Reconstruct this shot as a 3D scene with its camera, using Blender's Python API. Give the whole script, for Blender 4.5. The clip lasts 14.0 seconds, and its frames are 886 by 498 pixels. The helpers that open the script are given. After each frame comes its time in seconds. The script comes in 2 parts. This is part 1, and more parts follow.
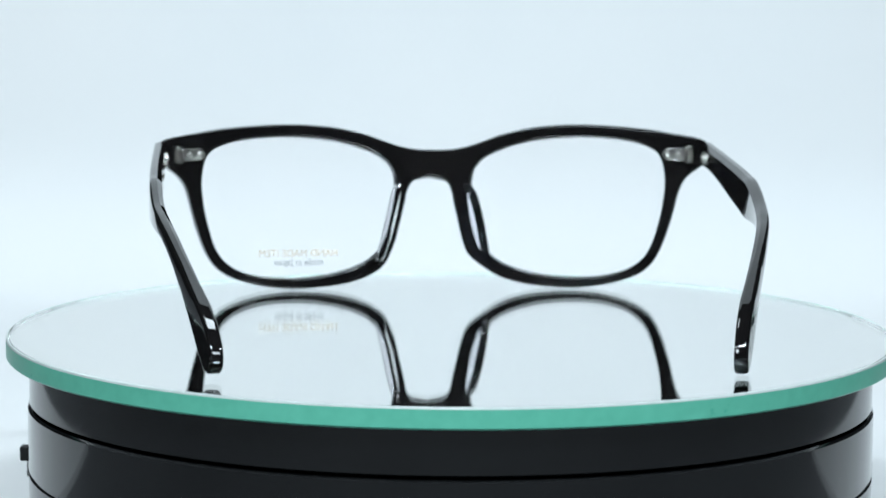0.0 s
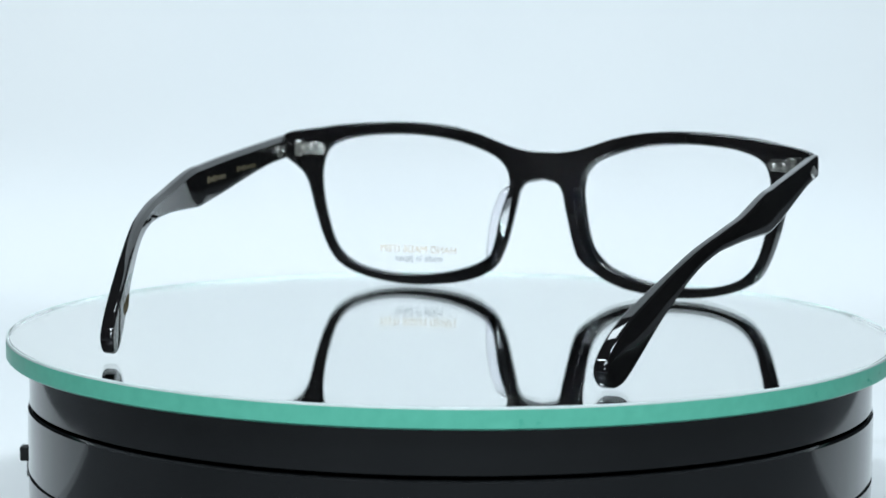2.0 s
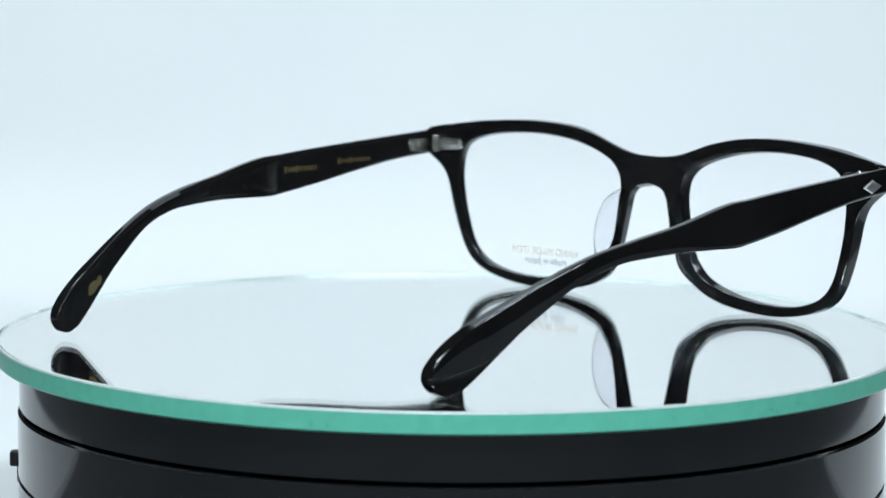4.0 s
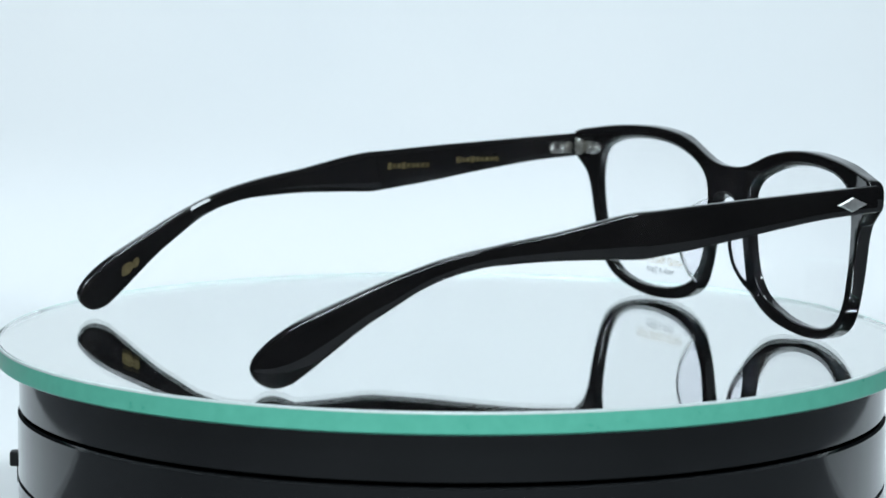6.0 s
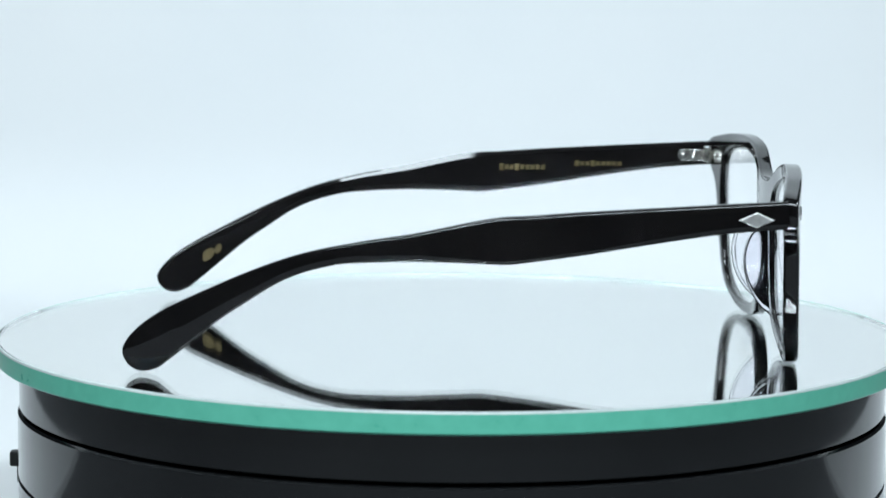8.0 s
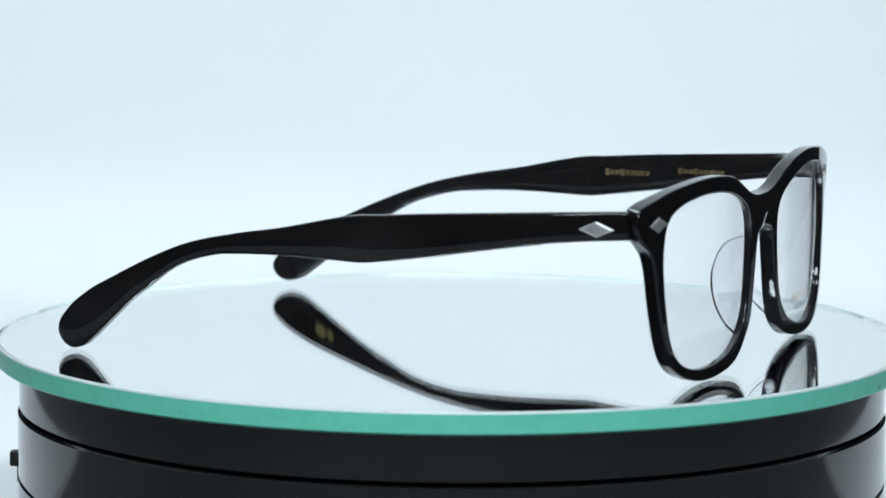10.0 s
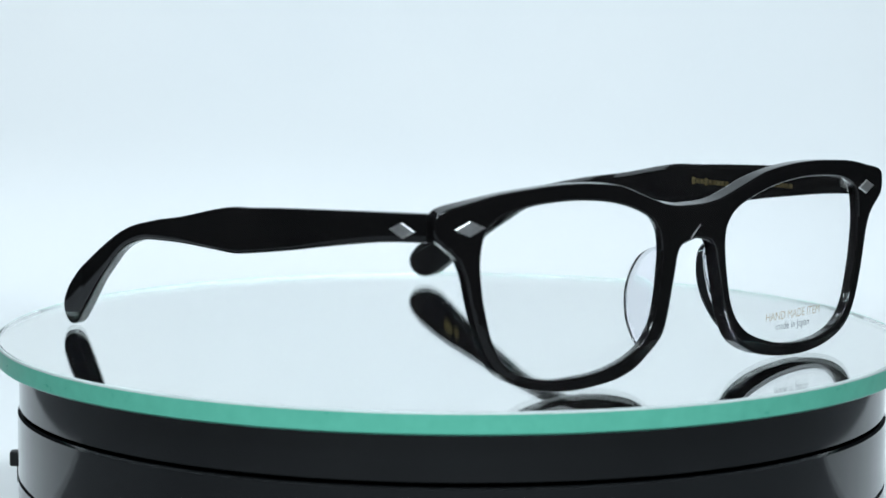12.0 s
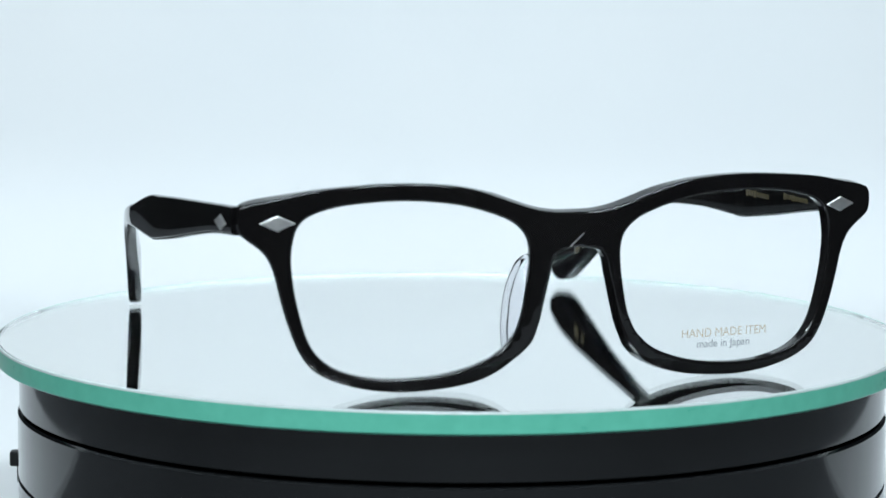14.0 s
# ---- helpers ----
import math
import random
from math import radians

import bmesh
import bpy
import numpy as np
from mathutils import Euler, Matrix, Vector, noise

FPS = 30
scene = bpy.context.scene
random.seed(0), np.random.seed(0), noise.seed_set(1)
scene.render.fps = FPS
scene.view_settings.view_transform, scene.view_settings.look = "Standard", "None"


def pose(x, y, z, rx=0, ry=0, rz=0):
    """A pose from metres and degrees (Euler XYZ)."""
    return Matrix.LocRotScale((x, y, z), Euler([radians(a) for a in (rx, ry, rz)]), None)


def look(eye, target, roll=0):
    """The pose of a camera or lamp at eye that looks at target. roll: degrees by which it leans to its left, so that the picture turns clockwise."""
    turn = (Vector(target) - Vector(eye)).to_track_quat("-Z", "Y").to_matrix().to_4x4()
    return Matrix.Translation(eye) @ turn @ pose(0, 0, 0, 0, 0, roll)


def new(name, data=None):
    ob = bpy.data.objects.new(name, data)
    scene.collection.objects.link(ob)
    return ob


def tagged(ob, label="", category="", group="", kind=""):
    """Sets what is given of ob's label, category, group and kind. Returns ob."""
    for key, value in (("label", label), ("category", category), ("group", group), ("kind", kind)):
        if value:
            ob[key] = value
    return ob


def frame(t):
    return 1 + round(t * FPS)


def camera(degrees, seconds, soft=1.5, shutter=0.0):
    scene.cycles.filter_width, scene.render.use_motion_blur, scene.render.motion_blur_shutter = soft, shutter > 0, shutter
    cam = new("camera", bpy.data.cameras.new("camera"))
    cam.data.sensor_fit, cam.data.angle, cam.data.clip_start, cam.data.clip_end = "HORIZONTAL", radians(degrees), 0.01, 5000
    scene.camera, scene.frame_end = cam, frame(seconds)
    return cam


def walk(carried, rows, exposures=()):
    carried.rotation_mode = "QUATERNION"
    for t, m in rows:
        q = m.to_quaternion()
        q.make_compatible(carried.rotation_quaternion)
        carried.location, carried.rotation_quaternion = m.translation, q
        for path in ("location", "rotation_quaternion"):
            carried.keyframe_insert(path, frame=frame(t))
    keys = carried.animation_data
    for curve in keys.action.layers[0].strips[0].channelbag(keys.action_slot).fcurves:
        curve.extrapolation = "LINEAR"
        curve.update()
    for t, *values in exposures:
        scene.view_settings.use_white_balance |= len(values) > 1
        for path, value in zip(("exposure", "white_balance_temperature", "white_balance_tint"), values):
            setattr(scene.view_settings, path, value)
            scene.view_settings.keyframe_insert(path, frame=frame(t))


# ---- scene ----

# ---------- camera and its walk ----------
cam = camera(16.72, 14.0, soft=1.6)
cam.data.dof.use_dof, cam.data.dof.focus_distance, cam.data.dof.aperture_fstop = True, 0.70, 28.0
EYE = Vector((0.0, -0.7150, 0.10921))
PITCH, YAW, ROLL = 7.114, -0.189, 0.434      # degrees: downwards, to the right, lean


def camera_pose(back, d_yaw, d_pitch):
    """The camera set back by so many metres from its closer stand, and turned a little."""
    p, y = radians(PITCH + d_pitch), radians(YAW + d_yaw)
    way = Vector((math.sin(y) * math.cos(p), math.cos(y) * math.cos(p), -math.sin(p)))
    aim = Vector((math.sin(radians(YAW)), math.cos(radians(YAW)), -math.tan(radians(PITCH))))
    eye = EYE - back * aim
    return look(eye, eye + way, ROLL)


FAR = camera_pose(0.01895, 0.0176, -0.0035)
MID = camera_pose(0.0095, 0.009, -0.002)
NEAR = camera_pose(0.0, 0.0, 0.0)
walk(cam, [(0, FAR), (1.5, FAR), (3.0, FAR), (3.1, MID), (3.2, MID), (3.6, NEAR), (5.3, NEAR), (10.0, NEAR), (14.0, NEAR)],
     exposures=[(0.0, 0.0), (14.0, 0.0)])

# ---------- world and lamps ----------
world = bpy.data.worlds.new("world")
scene.world = world
world.use_nodes = True
world.node_tree.nodes["Background"].inputs["Color"].default_value = (0.75, 0.88, 1.0, 1)
world.node_tree.nodes["Background"].inputs["Strength"].default_value = 0.02


def area_lamp(name, eye, target, sx, sy, watts, colour):
    lamp = bpy.data.lights.new(name, "AREA")
    lamp.shape, lamp.size, lamp.size_y, lamp.energy, lamp.color = "RECTANGLE", sx, sy, watts, colour
    ob = new(name, lamp)
    ob.matrix_world = look(eye, target)
    return ob


COOL = (0.81, 0.945, 1.025)
area_lamp("softbox_lamp", (-0.13, 0.16, 1.0), (-0.13, 0.15, 0.0), 0.22, 0.19, 2.2, COOL)
area_lamp("key_panel_lamp", (0.0, -1.3, 1.1), (0.0, 0.42, 0.06), 0.8, 0.35, 15.6, COOL)
area_lamp("strip_lamp", (-0.42, -0.55, 0.95), (0.0, 0.2, 0.0), 0.36, 0.06, 5.2, COOL)
area_lamp("strip_lamp", (0.44, -0.50, 0.95), (0.0, 0.2, 0.0), 0.36, 0.06, 5.8, COOL)

# ---------- materials ----------


def principled(name, colour, rough, metal=0.0, transmission=0.0, ior=1.5, coat=0.0):
    m = bpy.data.materials.new(name)
    m.use_nodes = True
    b = m.node_tree.nodes["Principled BSDF"]
    b.inputs["Base Color"].default_value = (*colour, 1)
    b.inputs["Roughness"].default_value = rough
    b.inputs["Metallic"].default_value = metal
    b.inputs["Transmission Weight"].default_value = transmission
    b.inputs["IOR"].default_value = ior
    b.inputs["Coat Weight"].default_value = coat
    return m


def vary(m, scale, low, high, rough=None, bump=0.0, bump_scale=None):
    """Noise in a material's colour, and if wanted in its roughness and relief."""
    t = m.node_tree
    b = t.nodes["Principled BSDF"]
    co = t.nodes.new("ShaderNodeTexCoord")
    n = t.nodes.new("ShaderNodeTexNoise")
    n.inputs["Scale"].default_value = scale
    n.inputs["Detail"].default_value = 6
    t.links.new(co.outputs["Object"], n.inputs["Vector"])
    r = t.nodes.new("ShaderNodeValToRGB")
    r.color_ramp.elements[0].position, r.color_ramp.elements[1].position = 0.3, 0.7
    r.color_ramp.elements[0].color, r.color_ramp.elements[1].color = (*low, 1), (*high, 1)
    t.links.new(n.outputs["Fac"], r.inputs["Fac"])
    t.links.new(r.outputs["Color"], b.inputs["Base Color"])
    if rough:
        k = t.nodes.new("ShaderNodeMapRange")
        k.inputs["To Min"].default_value, k.inputs["To Max"].default_value = rough
        t.links.new(n.outputs["Fac"], k.inputs["Value"])
        t.links.new(k.outputs["Result"], b.inputs["Roughness"])
    if bump:
        n2 = t.nodes.new("ShaderNodeTexNoise")
        n2.inputs["Scale"].default_value = bump_scale
        n2.inputs["Detail"].default_value = 3
        t.links.new(co.outputs["Object"], n2.inputs["Vector"])
        u = t.nodes.new("ShaderNodeBump")
        u.inputs["Strength"].default_value, u.inputs["Distance"].default_value = bump, 0.001
        t.links.new(n2.outputs["Fac"], u.inputs["Height"])
        t.links.new(u.outputs["Normal"], b.inputs["Normal"])
    return m


ACETATE = vary(principled("black_acetate", (0.002, 0.002, 0.002), 0.05), 60, (0.0055, 0.0052, 0.0055), (0.009, 0.0083, 0.0083), rough=(0.015, 0.04))
PAD = principled("clear_acetate", (0.93, 0.92, 0.96), 0.03, transmission=1.0, ior=1.2)
LENS = principled("lens_plastic", (1.0, 1.0, 1.0), 0.0, transmission=1.0, ior=1.24)
STEEL = vary(principled("hinge_steel", (0.72, 0.70, 0.67), 0.22, metal=1.0), 900, (0.62, 0.60, 0.57), (0.78, 0.76, 0.73), rough=(0.15, 0.32))
SILVER = vary(principled("silver_inlay", (0.78, 0.77, 0.75), 0.45, metal=1.0), 700, (0.72, 0.71, 0.69), (0.85, 0.84, 0.82), rough=(0.4, 0.55))
GILT = vary(principled("gilt_print", (0.15, 0.11, 0.06), 0.4, metal=0.5), 800, (0.075, 0.055, 0.022), (0.13, 0.10, 0.045))
GOLD_INK = principled("pale_gold_ink", (0.42, 0.30, 0.15), 0.5)
GREY_INK = principled("grey_ink", (0.05, 0.06, 0.08), 0.5)
for ink, clear in ((GOLD_INK, 0.66), (GREY_INK, 0.8)):
    ink.node_tree.nodes["Principled BSDF"].inputs["Alpha"].default_value = clear
GLASS = principled("clear_glass", (1.0, 1.0, 1.0), 0.0, transmission=1.0, ior=1.08)
MIRROR = principled("mirror_silvering", (0.985, 1.0, 0.99), 0.0, metal=1.0)
EDGE = vary(principled("ground_glass_edge", (0.10, 0.50, 0.37), 0.28), 300, (0.13, 0.56, 0.40), (0.155, 0.62, 0.45), rough=(0.22, 0.4))
# opaque pale colour standing in for the light inside the glass rim
RIM_BRIGHT = vary(principled("painted_rim_brightness", (0.55, 0.6, 0.59), 0.5), 300, (0.52, 0.57, 0.56), (0.58, 0.63, 0.62))
BEVEL = vary(principled("polished_glass_bevel", (0.74, 0.82, 0.8), 0.3), 400, (0.55, 0.62, 0.60), (0.63, 0.69, 0.67))
PLASTIC = vary(principled("black_gloss_plastic", (0.002, 0.002, 0.0025), 0.08), 25, (0.0028, 0.0031, 0.0035), (0.005, 0.0054, 0.006), rough=(0.05, 0.11), bump=0.012, bump_scale=40)
DUST = principled("pale_dust", (0.6, 0.6, 0.6), 0.9)
DARK = principled("matt_black_plastic", (0.012, 0.012, 0.013), 0.5)
PAPER = vary(principled("white_backdrop_paper", (0.8, 0.8, 0.8), 0.9), 6, (0.78, 0.79, 0.80), (0.82, 0.82, 0.82), bump=0.05, bump_scale=300)
WALL = vary(principled("dark_room_wall", (0.06, 0.06, 0.065), 0.9), 3, (0.05, 0.052, 0.055), (0.07, 0.072, 0.075))
DESK = vary(principled("grey_desk_laminate", (0.13, 0.133, 0.14), 0.6), 8, (0.20, 0.205, 0.215), (0.25, 0.255, 0.265), bump=0.05, bump_scale=200)

# ---------- building helpers ----------


def smooth(mesh, degrees=35):
    for p in mesh.polygons:
        p.use_smooth = True
    mesh.set_sharp_from_angle(angle=radians(degrees))


def part(name, bm, material, parent=None, label="", sharp=35):
    """One mesh object from a bmesh, under a thing or a part."""
    mesh = bpy.data.meshes.new(name)
    bmesh.ops.recalc_face_normals(bm, faces=bm.faces)
    bm.to_mesh(mesh)
    bm.free()
    smooth(mesh, sharp)
    mesh.materials.append(material)
    ob = new(name, mesh)
    ob.parent = parent
    if label:
        tagged(ob, label=label)
    return ob


def spline(points, per=6, closed=True):
    """Centripetal-like smooth curve through control points."""
    out, n = [], len(points)
    for i in range(n if closed else n - 1):
        if closed:
            p0, p1, p2, p3 = (Vector(points[(i + k) % n]) for k in (-1, 0, 1, 2))
        else:
            p0, p1, p2, p3 = (Vector(points[min(max(i + k, 0), n - 1)]) for k in (-1, 0, 1, 2))
        for k in range(per):
            u = k / per
            out.append(0.5 * ((2 * p1) + (p2 - p0) * u + (2 * p0 - 5 * p1 + 4 * p2 - p3) * u * u + (3 * p1 - p0 - 3 * p2 + p3) * u ** 3))
    if not closed:
        out.append(Vector(points[-1]))
    return out


def slab(loops, half, bevel, res=3):
    """A bmesh of the plane figure inside closed loops (u, v), its sides at w = -half and +half, with rounded edges."""
    cu = bpy.data.curves.new("figure", "CURVE")
    cu.dimensions, cu.fill_mode = "2D", "BOTH"
    for loop in loops:
        sp = cu.splines.new("POLY")
        sp.points.add(len(loop) - 1)
        for q, v in zip(sp.points, loop):
            q.co = (v[0], v[1], 0, 1)
        sp.use_cyclic_u = True
    cu.extrude, cu.bevel_depth, cu.bevel_resolution, cu.offset = half - bevel, bevel, res, -bevel
    ob = bpy.data.objects.new("figure", cu)
    scene.collection.objects.link(ob)
    dg = bpy.context.evaluated_depsgraph_get()
    mesh = bpy.data.meshes.new_from_object(ob.evaluated_get(dg))
    bm = bmesh.new()
    bm.from_mesh(mesh)
    bmesh.ops.remove_doubles(bm, verts=bm.verts, dist=bevel * 0.02)
    bpy.data.objects.remove(ob)
    bpy.data.curves.remove(cu)
    bpy.data.meshes.remove(mesh)
    return bm


def warp(bm, f):
    for v in bm.verts:
        v.co = f(*v.co)
    return bm


def turned(profile, steps=128, closed=False):
    """A bmesh by turning (radius, z) points round the z axis."""
    bm = bmesh.new()
    rings = []
    for r, z in profile:
        if r < 1e-6:
            rings.append([bm.verts.new((0, 0, z))])
        else:
            rings.append([bm.verts.new((r * math.cos(2 * math.pi * k / steps), r * math.sin(2 * math.pi * k / steps), z)) for k in range(steps)])
    pairs = list(zip(rings, rings[1:])) + ([(rings[-1], rings[0])] if closed else [])
    for a, b in pairs:
        for k in range(steps):
            j = (k + 1) % steps
            if len(a) == 1:
                bm.faces.new((a[0], b[j], b[k]))
            elif len(b) == 1:
                bm.faces.new((a[k], a[j], b[0]))
            else:
                bm.faces.new((a[k], a[j], b[j], b[k]))
    return bm


def box(size, at=(0, 0, 0), bevel=0.0):
    bm = bmesh.new()
    bmesh.ops.create_cube(bm, size=1.0)
    for v in bm.verts:
        v.co = Vector(at) + Vector((v.co.x * size[0], v.co.y * size[1], v.co.z * size[2]))
    if bevel:
        bmesh.ops.bevel(bm, geom=bm.edges[:], offset=bevel, segments=2, affect="EDGES", profile=0.5)
    return bm


# ---------- the room and the backdrop ----------
TABLE = -0.052          # height of the paper under the turntable


def build_room():
    # paper sweep: flat on the table, curved up behind
    prof = [(0.0, 0.0), (0.08, 0.0), (0.2, 0.0), (0.36, 0.0)]
    for k in range(1, 13):
        a = k / 12 * math.pi / 2
        prof.append((0.36 + 0.06 * math.sin(a), 0.06 - 0.06 * math.cos(a)))
    prof.append((0.42, 1.0))
    bm = bmesh.new()
    thick = 0.003
    rows = []
    for k, (y, z) in enumerate(prof):
        y0, z0 = prof[max(k - 1, 0)]
        y1, z1 = prof[min(k + 1, len(prof) - 1)]
        n = Vector((z1 - z0, -(y1 - y0))).normalized()
        rows.append([bm.verts.new((x, y + n.x * d, TABLE + 0.0005 + z + n.y * d)) for x, d in ((-0.24, 0), (0.24, 0), (0.24, -thick), (-0.24, -thick))])
    for a, b in zip(rows, rows[1:]):
        for k in range(4):
            j = (k + 1) % 4
            bm.faces.new((a[k], a[j], b[j], b[k]))
    bm.faces.new(rows[0])
    bm.faces.new(rows[-1])
    tagged(part("backdrop", bm, PAPER), "seamless pale white paper backdrop sweep", "backdrop", kind="structure")
    desk = part("tabletop", box((0.86, 1.15, 0.03), (0, 0.175, TABLE - 0.015), 0.003), DESK)
    tagged(desk, "plain grey laminate tabletop under the paper", "table", kind="structure")
    tall = TABLE - 0.03 + 0.80
    for x, y in ((-0.38, -0.35), (0.38, -0.35), (-0.38, 0.70), (0.38, 0.70)):
        part("leg", box((0.045, 0.045, tall), (x, y, TABLE - 0.03 - tall / 2), 0.004), DESK, desk)
    for name, size, at in (("wall_north", (4.2, 0.1, 2.8), (0, 1.9, 0.6)), ("wall_south", (4.2, 0.1, 2.8), (0, -2.3, 0.6)),
                           ("wall_east", (0.1, 4.1, 2.8), (2.05, -0.2, 0.6)), ("wall_west", (0.1, 4.1, 2.8), (-2.05, -0.2, 0.6)),
                           ("floor", (4.2, 4.3, 0.1), (0, -0.2, -0.85)), ("ceiling", (4.2, 4.3, 0.1), (0, -0.2, 2.05))):
        tagged(part(name, box(size, at), WALL), "plain grey studio " + name.split("_")[0], name.split("_")[0], kind="structure")


build_room()

# ---------- the turntable ----------
DISC = 0.1085


def build_turntable():
    root = tagged(new("turntable"), "round display turntable with mirror glass top and glossy black base", "turntable")
    root.location = (0, 0, TABLE + 0.0036)
    up = -TABLE - 0.0036
    # lower body, with a groove under the turning collar and another low down
    body = part("base_body", turned([(0, 0.0), (0.1012, 0.0), (0.1030, 0.0015), (0.1034, 0.0150), (0.1029, 0.0154), (0.1029, 0.0158), (0.1034, 0.0162),
                                     (0.1034, up - 0.0174), (0.1028, up - 0.0169), (0.1010, up - 0.0169), (0, up - 0.0169)]), PLASTIC, root, "glossy black plastic drum")
    knob = part("switch", box((0.0030, 0.0036, 0.0036), (-0.1048, 0.0, up - 0.0316), 0.0004), DARK, body, "small black switch on the side")
    part("switch_lever", box((0.0009, 0.0022, 0.0052), (-0.1042, 0.0, up - 0.0348), 0.0003), DARK, body, "thin black lever")
    plate = part("platter", turned([(0, up - 0.0163), (0.1024, up - 0.0163), (0.1030, up - 0.0158), (0.1030, up - 0.0062), (0.1022, up - 0.0052), (0, up - 0.0052)]), PLASTIC, root, "glossy black turning platter")
    disc = part("glass_disc", turned([(0, up - 0.0046), (DISC - 0.0009, up - 0.0046), (DISC - 0.0009, up - 0.0003), (DISC - 0.0006, up), (0, up)], 192), GLASS, root, "clear glass disc")
    part("silvering", turned([(0, up - 0.0049), (DISC - 0.00095, up - 0.0049), (DISC - 0.00095, up - 0.0016), (0, up - 0.0016)], 192), MIRROR, disc, "mirror backing")
    part("ground_edge", turned([(DISC - 0.0005, up - 0.0049), (DISC - 0.0004, up - 0.0050), (DISC, up - 0.0046), (DISC, up - 0.0006), (DISC - 0.0003, up - 0.00025), (DISC - 0.0005, up - 0.00035)], 192, True), EDGE, disc, "ground green glass edge")
    part("bevel", turned([(DISC - 0.00029, up - 0.00024), (DISC - 0.0001, up - 0.0004), (DISC + 0.00002, up - 0.00056), (DISC - 0.00012, up - 0.0002), (DISC - 0.00045, up - 0.00003), (DISC - 0.00057, up - 0.00003)], 192, True), BEVEL, disc, "thin polished bevel of the glass")
    # added ring, painted pale like the lit disc, hides the edge's dark inner wall
    part("bright_filler_rim", turned([(DISC - 0.0008, up - 0.0049), (DISC - 0.00055, up - 0.0049), (DISC - 0.00055, up - 0.0004), (DISC - 0.0008, up - 0.0004)], 192, True), RIM_BRIGHT, disc, "added pale ring painted as the brightness inside the glass edge")
    disc.visible_shadow = False
    # specks of dust on the glass
    rnd = random.Random(7)
    bm = bmesh.new()
    for _ in range(70):
        far, a, size = DISC * 0.97 * math.sqrt(rnd.random()), rnd.uniform(0, 2 * math.pi), rnd.uniform(0.00004, 0.00011)
        x, y = far * math.cos(a), far * math.sin(a)
        ring = [bm.verts.new((x + size * rnd.uniform(0.7, 1.6) * math.cos(b), y + size * rnd.uniform(0.7, 1.6) * math.sin(b), up + 0.00001)) for b in (0.0, 1.6, 3.1, 4.7)]
        top = bm.verts.new((x, y, up + size))
        bm.faces.new(ring[::-1])
        for k in range(4):
            bm.faces.new((ring[k], ring[(k + 1) % 4], top))
    tagged(part("dust", bm, DUST, disc), "fine pale dust on the glass", kind="stuff")
    return disc, plate


glass_disc, platter = build_turntable()

# ---------- the eyeglasses ----------
LIFT = -0.75            # mm
MM = 0.001
# from the turntable's axis to the middle of the bridge
SEAT = Matrix.Translation((0.005642, 0.072478, 0)) @ Matrix.Rotation(radians(-3.1), 4, "Z")


def place(x, y, z):
    return SEAT @ Vector((x * MM, y * MM, (z + LIFT * (1 - z / 44)) * MM))


# the front as seen from above: flat over the bridge, then wrapping back
BROW = [(-12, 5.1), (0, 5.0), (12, 5.2), (22, 5.5), (30, 5.3), (40, 4.6), (50, 3.55), (60, 2.1), (66, 1.1), (76, -0.8)]
BROW_CURVE = spline(BROW, 12, closed=False)
BROW_X, BROW_Y = [q.x for q in BROW_CURVE], [q.y for q in BROW_CURVE]


def brow(x):
    """How far forward the front's outer face lies, in mm, at x mm from the middle."""
    return float(np.interp(abs(x), BROW_X, BROW_Y))


OPENING = [(62.5, 31), (61.2, 36.0), (57.6, 38.7), (50, 40.45), (38, 41.0), (26, 39.75), (16, 36.6), (11.7, 33.3), (10.4, 29), (10.8, 23), (12.2, 15.6),
           (14.6, 10.9), (19.3, 7.2), (28, 4.5), (38, 3.55), (47, 4.2), (54.3, 6.7), (58.7, 11.4), (61.3, 19.5), (62.4, 26)]
RIM = [(4.3, 37.7), (8.8, 38.4), (13.4, 39.8), (19.5, 41.9), (25.6, 43.4), (33.2, 44.2), (40.7, 44.4), (48.3, 44.1), (58, 43.3), (66, 42.0), (71.4, 41.0),
       (73.5, 39.9), (74.0, 37.5), (73.5, 34.9), (71.9, 33.4), (70, 32.0), (67.9, 29.9), (66.3, 26.5), (64.8, 20.5), (63.0, 14.6), (60.9, 9.7), (58.2, 6.2),
       (54, 3.7), (48, 1.9), (42, 1.0), (36, 0.8), (28.5, 1.3), (22.3, 2.4), (17.5, 4.2), (13.7, 6.7), (11, 9.6), (9.3, 13.5), (7.9, 19), (6.7, 24), (5.9, 27.4), (4, 29.7)]
TEMPLE_TOP = [(-2.9, 40.3), (-21.5, 39.3), (-46, 37.9), (-58.5, 37.0), (-64, 36.7), (-70.6, 35.6), (-82.7, 33.0), (-94.6, 31.0), (-106.5, 28.1), (-118.4, 23.5),
              (-130.4, 17.8), (-138, 13.9), (-143.5, 10.1), (-146.6, 6.0), (-145.4, 2.8), (-142.5, 1.5), (-139, 2.4), (-136.4, 4.3), (-130.4, 9.2), (-124.4, 14.0),
              (-118.4, 18.0), (-112.4, 21.8), (-106.5, 24.3), (-100, 25.9), (-94.6, 26.5), (-82.6, 27.0), (-70.5, 26.8), (-63.3, 26.6), (-58.4, 27.1), (-46, 28.8),
              (-33.7, 30.8), (-21, 32.7), (-13, 33.6), (-2.9, 34.3)]
PLAN = [(-5, 74.5), (13, 74.9), (40, 75.4), (62, 75.4), (80, 74.4), (95, 72.5), (108, 69.6), (122, 65.4), (134, 61.5), (142, 59.1), (152, 56.4)]


PLAN_CURVE = spline(PLAN, 12, closed=False)
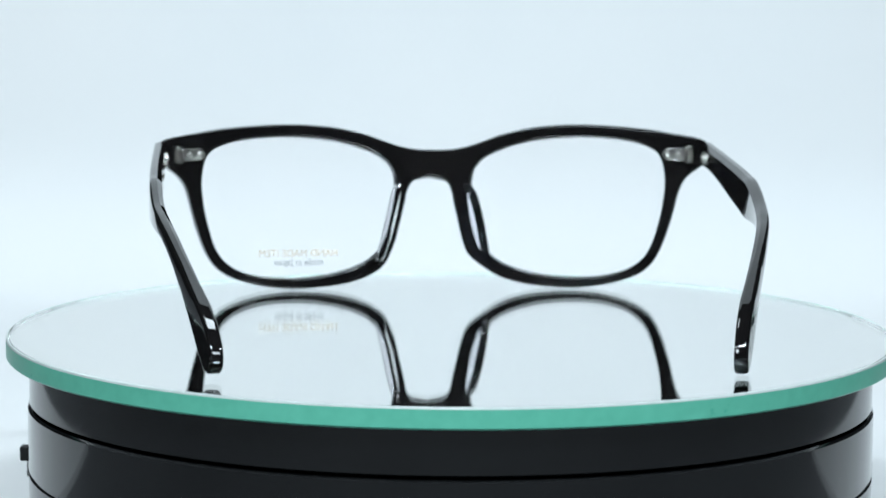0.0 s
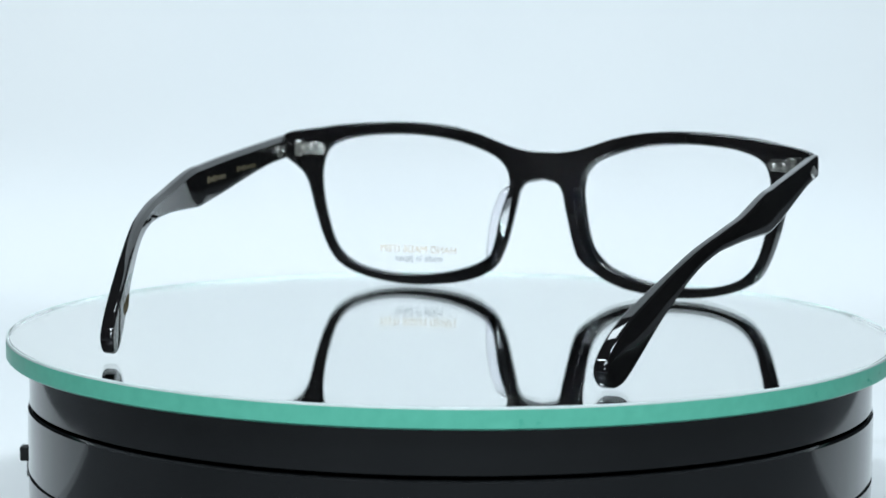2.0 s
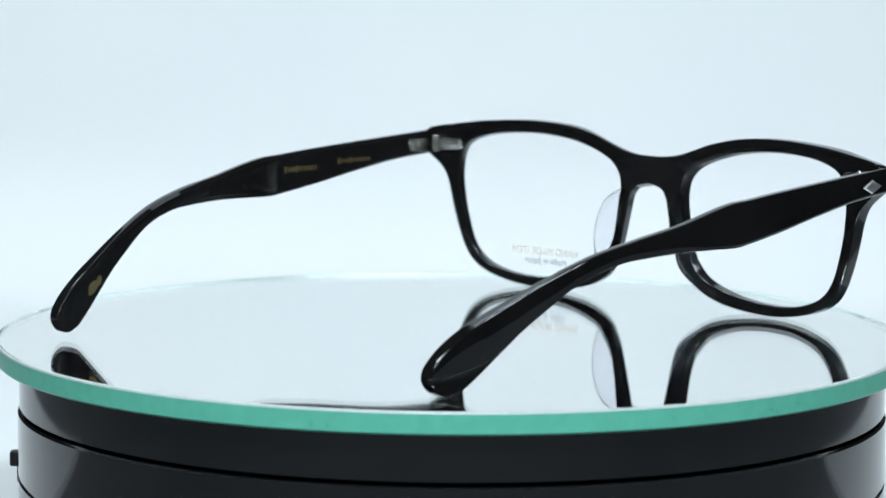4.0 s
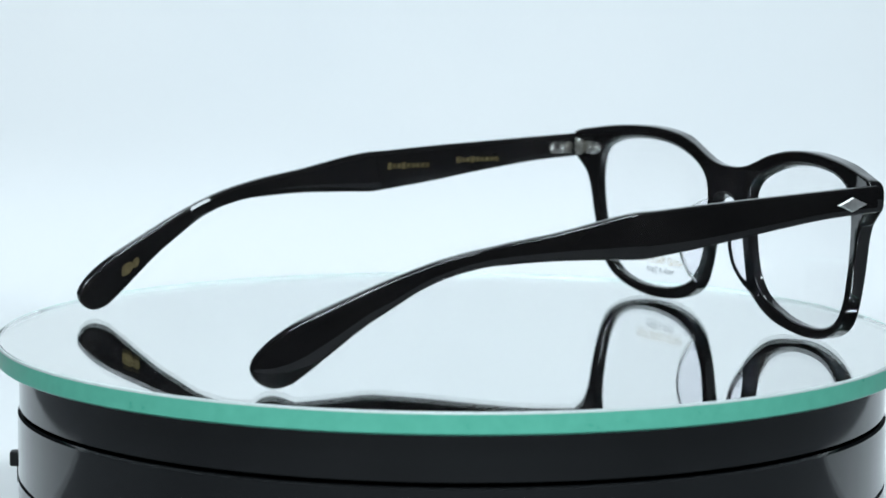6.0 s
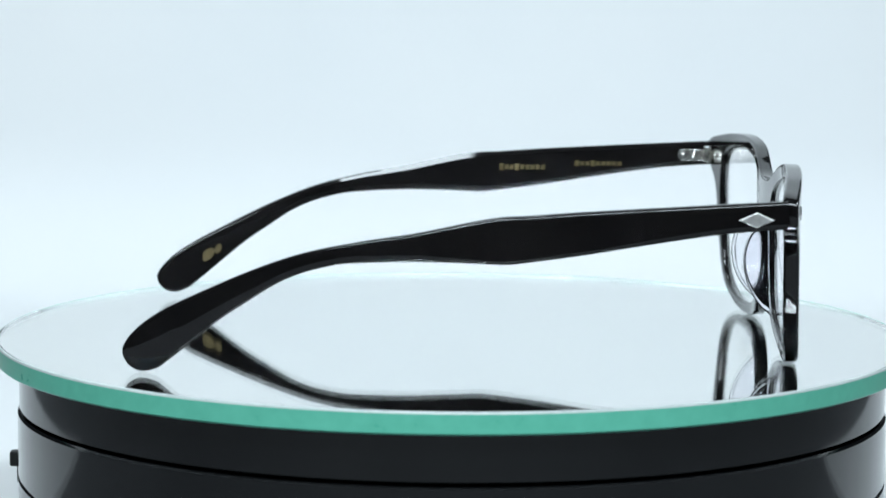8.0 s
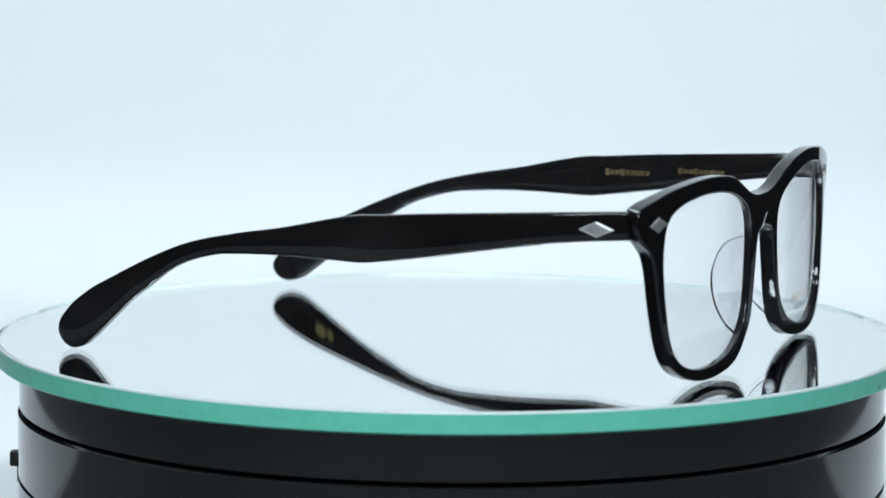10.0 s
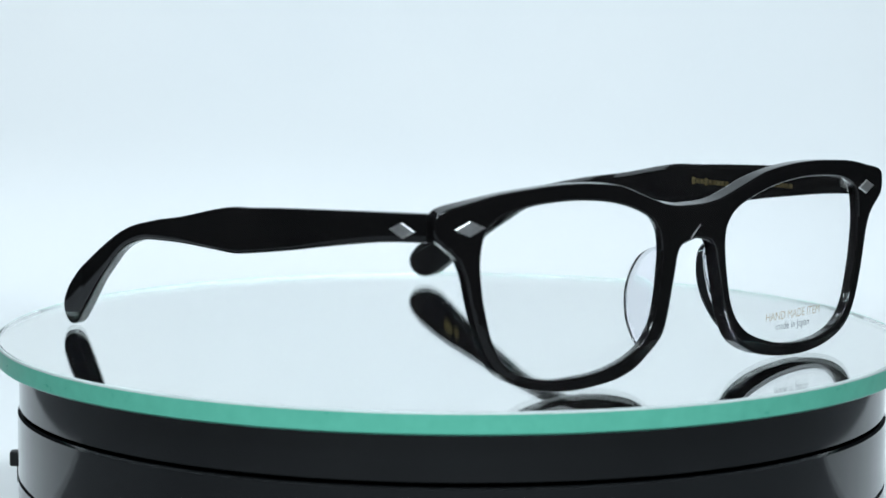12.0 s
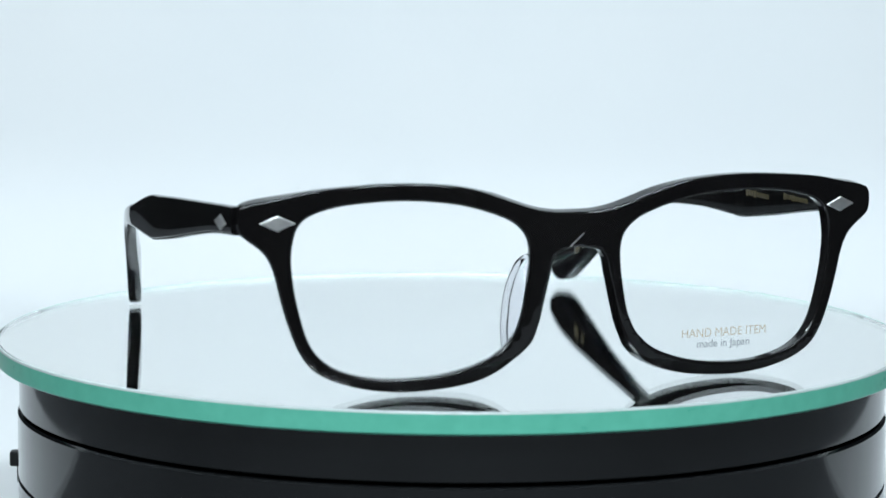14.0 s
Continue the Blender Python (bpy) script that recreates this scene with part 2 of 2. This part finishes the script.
PLAN_Y, PLAN_X = [q.x for q in PLAN_CURVE], [q.y for q in PLAN_CURVE]


def temple_x(y):
    """The outer face of a temple, in mm, at y mm."""
    return float(np.interp(-y, PLAN_Y, PLAN_X))


def splay(s, y):
    """How much further out each arm stands than the shared line: the left one is bent open a little."""
    return float(np.interp(-y, [0, 60, 100, 143, 150], [0, 0.0, 1.0, 3.4, 3.9] if s < 0 else [0, 0, 0, 0.2, 0.2]))


def lifted(s, y):
    return 0.6 * max(0.0, -y - 5) / 140 if s < 0 else 0.0


def mirrored(points, s):
    return [(s * a, b) for a, b in points]


def lens_mesh(s):
    """A thin curved lens in the opening."""
    loop = spline(OPENING, 4)
    mid = Vector((37, 22))
    bm = bmesh.new()
    sheets = []
    for depth in (1.1, 2.9):
        rings = []
        for r in range(1, 11):
            ring = []
            for q in loop:
                c = mid + (q - mid) * (r / 10) * 1.012
                ring.append(bm.verts.new(place(s * c.x, brow(c.x) - depth - 0.0011 * (c.y - 22) ** 2, c.y)))
            rings.append(ring)
        centre = bm.verts.new(place(s * mid.x, brow(mid.x) - depth, mid.y))
        n = len(loop)
        for k in range(n):
            bm.faces.new((centre, rings[0][k], rings[0][(k + 1) % n]))
        for a, b in zip(rings, rings[1:]):
            for k in range(n):
                bm.faces.new((a[k], b[k], b[(k + 1) % n], a[(k + 1) % n]))
        sheets.append(rings[-1])
    n = len(loop)
    for k in range(n):
        bm.faces.new((sheets[0][k], sheets[1][k], sheets[1][(k + 1) % n], sheets[0][(k + 1) % n]))
    return bm


def lettering(words, height, width, x, z):
    """Words as a thin mesh on the front of the lens, read from the front; x, z: the start and foot of the line, in mm."""
    cu = bpy.data.curves.new("words", "FONT")
    cu.body, cu.size, cu.extrude = words, 1.0, 0.0
    ob = bpy.data.objects.new("words", cu)
    scene.collection.objects.link(ob)
    mesh = bpy.data.meshes.new_from_object(ob.evaluated_get(bpy.context.evaluated_depsgraph_get()))
    bm = bmesh.new()
    bm.from_mesh(mesh)
    bpy.data.objects.remove(ob)
    bpy.data.curves.remove(cu)
    bpy.data.meshes.remove(mesh)
    x0, x1 = min(v.co.x for v in bm.verts), max(v.co.x for v in bm.verts)
    for v in bm.verts:
        px = x - (v.co.x - x0) / (x1 - x0) * width
        pz = z + v.co.y * height / 0.7
        v.co = place(px, brow(px) - 1.05 - 0.0011 * (pz - 22) ** 2 + 0.03, pz)
    return bm


def rhombus(half_long, half_high, raise_by):
    """A faceted lozenge in the u-v plane, raised along w."""
    bm = bmesh.new()
    rim = [bm.verts.new((u, v, 0)) for u, v in ((half_long, 0), (0, half_high), (-half_long, 0), (0, -half_high))]
    low = [bm.verts.new((u, v, -0.5)) for u, v in ((half_long, 0), (0, half_high), (-half_long, 0), (0, -half_high))]
    top = [bm.verts.new((u * 0.82, v * 0.82, raise_by)) for u, v in ((half_long, 0), (0, half_high), (-half_long, 0), (0, -half_high))]
    bm.faces.new(top)
    bm.faces.new(low[::-1])
    for k in range(4):
        j = (k + 1) % 4
        bm.faces.new((rim[k], rim[j], top[j], top[k]))
        bm.faces.new((low[k], low[j], rim[j], rim[k]))
    return bm


def peg(radius, length, steps=20):
    """A short round peg along w with a softened end."""
    return turned([(0, 0), (radius, 0), (radius, length * 0.7), (radius * 0.8, length), (0, length)], steps)


def dome(radius, high, steps=18):
    """A domed rivet head in a shallow ring."""
    return turned([(0, -0.1), (radius * 1.25, -0.1), (radius * 1.25, 0.12), (radius, 0.12), (radius, 0.0), (radius * 0.92, high * 0.5), (radius * 0.6, high * 0.86), (0, high)], steps)


def stadium(half_long, half_high, steps=10):
    out = []
    for k in range(steps + 1):
        a = -math.pi / 2 + math.pi * k / steps
        out.append((half_long - half_high + half_high * math.cos(a), half_high * math.sin(a)))
    return out + [(-u, -v) for u, v in out]


def along(points, count):
    """Points along a line, closer together towards its end."""
    d = [0.0]
    for p, q in zip(points, points[1:]):
        d.append(d[-1] + (q - p).length)
    at = d[-1] * np.sin(np.linspace(0, math.pi / 2, count))
    return [Vector((float(np.interp(t, d, [p.x for p in points])), float(np.interp(t, d, [p.y for p in points])))) for t in at]


def arm_mesh(s):
    """A temple: rounded sections from the hinge to the paddle-shaped tip."""
    tip = TEMPLE_TOP.index((-146.6, 6.0))
    line = spline(TEMPLE_TOP, 8, closed=False)
    top, low = along(line[:tip * 8 + 1], 130), along(line[:tip * 8 - 1:-1], 130)
    bm = bmesh.new()
    rings = []
    for k, (a, b) in enumerate(zip(top, low)):
        mid, up_way = (a + b) / 2, a - b
        high = max(up_way.length, 0.05)
        broad = float(np.interp(-mid.x, [98, 112, 136, 146], [0, 0.9, 1.2, 0.4])) if s > 0 else 0.0
        up_way = up_way / high if up_way.length > 0.01 else Vector((0, 1))
        high += broad * min(1.0, high / 3)
        slim = float(np.interp(-mid.x, [60, 120, 134, 146], [1.55, 1.5, 1.75, 1.6]))
        near_end = min(1.0, high / 5) if mid.x < -120 else 1.0
        h = slim * math.sqrt(near_end * (2 - near_end))
        r = min(0.85, high * 0.45, h * 0.9)
        flat = float(np.interp(-mid.x, [116, 132], [1, 0]))
        cut = 1.15 * r / 0.85
        ring = []
        for cx, cy, a0 in ((h - r, high / 2 - r, 0), (-h + r, high / 2 - r, 90), (-h + r, -high / 2 + r, 180), (h - r, -high / 2 + r, 270)):
            for j in range(5):
                t = radians(a0 + 22.5 * j)
                p = Vector((cx + r * math.cos(t), cy + r * math.sin(t)))
                if a0 == 90:        # a flat chamfer along the upper inner edge
                    p = p.lerp(Vector((-h + cut - cut * j / 4, high / 2 - 0.92 * cut * j / 4)), flat)
                ring.append(tuple(p))
        # a gentle crown on the outer face
        full = []
        for j, p in enumerate(ring):
            full.append(p)
            q = ring[(j + 1) % len(ring)]
            if j in (9, 19):
                for m in (0.25, 0.5, 0.75):
                    bulge = 0.09 * (1 - (2 * m - 1) ** 2) * (1 if j == 19 else -0.4)
                    full.append((p[0] + (q[0] - p[0]) * m + bulge, p[1] + (q[1] - p[1]) * m))
        verts = []
        for w, v in full:
            u, z = mid.x + up_way.x * v, mid.y + up_way.y * v
            verts.append(bm.verts.new(place(s * (temple_x(u) - 1.41 + w + splay(s, u)), u * (1.006 if s < 0 else 1.0), z - 0.2 + lifted(s, u))))
        rings.append(verts)
    n = len(rings[0])
    for a, b in zip(rings, rings[1:]):
        for k in range(n):
            bm.faces.new((a[k], b[k], b[(k + 1) % n], a[(k + 1) % n]))
    bm.faces.new(rings[0])
    bm.faces.new(rings[-1])
    return bm


FRONT_HALF = 1.7        # half the thickness of the front, in mm


def front_point(u, v, w):
    """Lays the flat figure of the front onto its curve; its walls slant outwards to the front."""
    slant = 0.24 * max(-1.0, min(1.0, u / 12))
    draft = 0.20 * max(0.0, (v - 22) / 20) * max(0.0, min(1.0, (43.0 - v) / 1.6))
    # the notch for the nose sits a little off the middle, and is deeper at the back
    ahead = (w + FRONT_HALF) / (2 * FRONT_HALF)
    outer = float(np.interp(v, [6.7, 9.6, 13.5, 19, 24, 27.4, 29.7], [13.7, 11, 9.3, 7.9, 6.7, 5.9, 4.0]))
    inner = float(np.interp(v, [7.2, 10.9, 15.6, 23, 29], [19.3, 14.6, 12.2, 10.8, 10.4]))
    near_nose = max(0.0, min(1.0, (inner - abs(u)) / (inner - outer))) * max(0.0, min(1.0, (33.5 - v) / 3)) * max(0.0, min(1.0, (v - 6) / 4))
    x = u + slant * w - 1.2 * near_nose
    under_bridge = max(0.0, min(1.0, (7 - abs(u)) / 4)) * max(0.0, min(1.0, (34 - v) / 3))
    return place(x, brow(u) - 2.0 + w, v - draft * w - 0.7 * under_bridge * ahead)


def build_front(root):
    right = spline([(0, 30.7), (0, 37.6)][1:] + RIM + [(0, 30.7)], 5, closed=False)
    outline = right + [Vector((-q.x, q.y)) for q in right[-2:0:-1]]
    loops = [outline, spline(OPENING, 6), spline(mirrored(OPENING, -1), 6)]
    bm = slab(loops, FRONT_HALF, 0.6, 4)
    for k in range(-36, 37):
        bmesh.ops.bisect_plane(bm, geom=bm.verts[:] + bm.edges[:] + bm.faces[:], dist=1e-5, plane_co=(k * 2.03 + 0.17, 0, 0), plane_no=(1, 0, 0))
    warp(bm, front_point)
    front = part("front_frame", bm, ACETATE, root, "glossy black acetate front with a low saddle bridge", 40)
    front.modifiers.new("normals", "WEIGHTED_NORMAL").keep_sharp = True
    return front


def build_side(root, front, s):
    # lens and its print
    lens = part("lens", lens_mesh(s), LENS, root, "clear demo lens", 50)
    lens.visible_shadow = False
    if s < 0:
        part("print", lettering("HAND MADE ITEM", 1.9, 21.2, -25.8, 9.2), GOLD_INK, lens, "pale gold line reading hand made item")
        part("print", lettering("made in Japan", 1.7, 13.2, -29.6, 6.9), GREY_INK, lens, "small grey line reading made in Japan")
    # nose pad: a clear crescent behind the nasal rim
    crescent = spline([(3.2, 28.5), (0.0, 28.3), (-3.0, 26.0), (-4.6, 21.5), (-4.5, 17.0), (-3.0, 12.6), (0.0, 8.6), (3.0, 7.4), (3.6, 12), (3.8, 18), (3.6, 24)], 5)
    bm = slab([crescent], 1.2, 0.8)

    def pad(u, v, w):
        u = min(u, 0.5 * u + 0.4)        # the pad ends where the front begins
        nasal = float(np.interp(v, [7, 10, 15, 20, 25, 29], [14.0, 12.3, 10.4, 9.2, 8.3, 8.0]))
        return place(s * (nasal + 1.25 - 0.29 * (u - 3) + w) - (0.7 if s > 0 else -0.3), u, v)
    part("nose_pad", warp(bm, pad), PAD, root, "clear acetate nose pad")
    # lozenge on the front's end
    bm = rhombus(4.0, 1.75, 0.28)
    warp(bm, lambda u, v, w: place(s * (65.9 + u), brow(65.9 + u) - 0.3 + w, 36.7 + v))
    part("lozenge_inlay", bm, SILVER, front, "silver lozenge inlay", 10)
    # hinge leaf on the front's back, with two rivets
    bm = slab([stadium(3.5, 1.55)], 0.35, 0.15)
    warp(bm, lambda u, v, w: place(s * (64.9 + u), brow(64.9 + u) - 3.95 + w, 36.9 + v))
    leaf = part("hinge_leaf", bm, STEEL, front, "steel hinge leaf")
    for x in (62.9, 65.6):
        bm = dome(0.72, 0.42)
        warp(bm, lambda u, v, w: place(s * (x + u), brow(x) - 4.25 - w, 36.9 + v))
        part("rivet", bm, STEEL, leaf)
    # temple
    temple = part("temple", arm_mesh(s), ACETATE, root, "glossy black acetate temple", 40)
    temple.modifiers.new("normals", "WEIGHTED_NORMAL").keep_sharp = True
    bm = rhombus(3.9, 1.65, 0.28)
    warp(bm, lambda u, v, w: place(s * (temple_x(-9.7 + u) + 0.30 + w), -9.7 + u, 36.2 + v))
    part("lozenge_inlay", bm, SILVER, temple, "silver lozenge inlay", 10)
    bm = slab([stadium(3.9, 1.5)], 0.35, 0.15)
    warp(bm, lambda u, v, w: place(s * (71.7 - w), -8.3 + u, 36.5 + v))
    leaf2 = part("hinge_leaf", bm, STEEL, temple, "steel hinge leaf")
    for y in (-10.8, -8.0):
        bm = dome(0.72, 0.42)
        warp(bm, lambda u, v, w: place(s * (71.4 - w), y + u, 36.6 + v))
        part("rivet", bm, STEEL, leaf2)
    # knuckles, alternately on the two leaves
    for k in range(5):
        bm = peg(1.2, 0.74)
        warp(bm, lambda u, v, w: place(s * (68.4 + u), -4.6 + v, 34.9 + 0.88 * k + w))
        part("knuckle", bm, STEEL, leaf if k % 2 == 0 else leaf2)
    # gilt marks on the inner face
    marks = ((-59.0, -46.8, 32.9, 1.15), (-39.3, -26.8, 34.0, 1.0)) if s < 0 else ()
    for y0, y1, z, h in marks:
        count = 9
        for k in range(count):
            a = y0 + (y1 - y0) * k / count
            bar = box((0.05, (y1 - y0) / count * 0.80, h * (1.5 if k in (0, 3) else 1.0)), (0, 0, 0))
            cy = a + (y1 - y0) / count * 0.5
            warp(bar, lambda u, v, w: place(s * (temple_x(cy) - 3.12 + splay(s, cy) + u), cy + v, z + lifted(s, cy) + w))
            part("gilt_mark", bar, GILT, temple)
    if s < 0:
        for y, z, long, high in ((-134.5, 11.4, 1.15, 1.0), (-131.9, 12.8, 0.6, 0.8)):
            mark = peg(1.5, 0.06, 24)
            part("gilt_mark", warp(mark, lambda u, v, w: place(s * (temple_x(y) - 3.25 + splay(s, y) - w), y + u * long, z + v * high + u * long * 0.5)), GILT, temple)


def build_bridge_line(front):
    """A fine bright line set slantwise into the bridge."""
    bm = box((4.2, 0.16, 0.22), (0, 0, 0))
    turn = Matrix.Rotation(radians(138.5), 3, "Z")

    def lay(u, v, w):
        q = turn @ Vector((u, v, 0))
        return place(-0.4 + q.x, brow(0) - 0.28 + w, 31.5 + q.y)
    part("bridge_line", warp(bm, lay), SILVER, front, "fine silver line on the bridge", 10)


def build_eyeglasses():
    root = tagged(new("eyeglasses"), "black acetate eyeglasses with silver lozenges, open on mirror glass", "eyeglasses")
    front = build_front(root)
    build_bridge_line(front)
    for s in (1, -1):
        build_side(root, front, s)
    return root


eyeglasses = build_eyeglasses()


def motions():
    """Turns the disc, the platter and what stands on it about the axis, clockwise from above."""
    start, rate = 8.264, -11.7147        # degrees, degrees a second
    for thing in (eyeglasses, glass_disc, platter):
        at = thing.location.copy()
        walk(thing, [(t * 0.5, Matrix.Translation(at) @ Matrix.Rotation(radians(start + rate * t * 0.5), 4, "Z")) for t in range(29)])


motions()
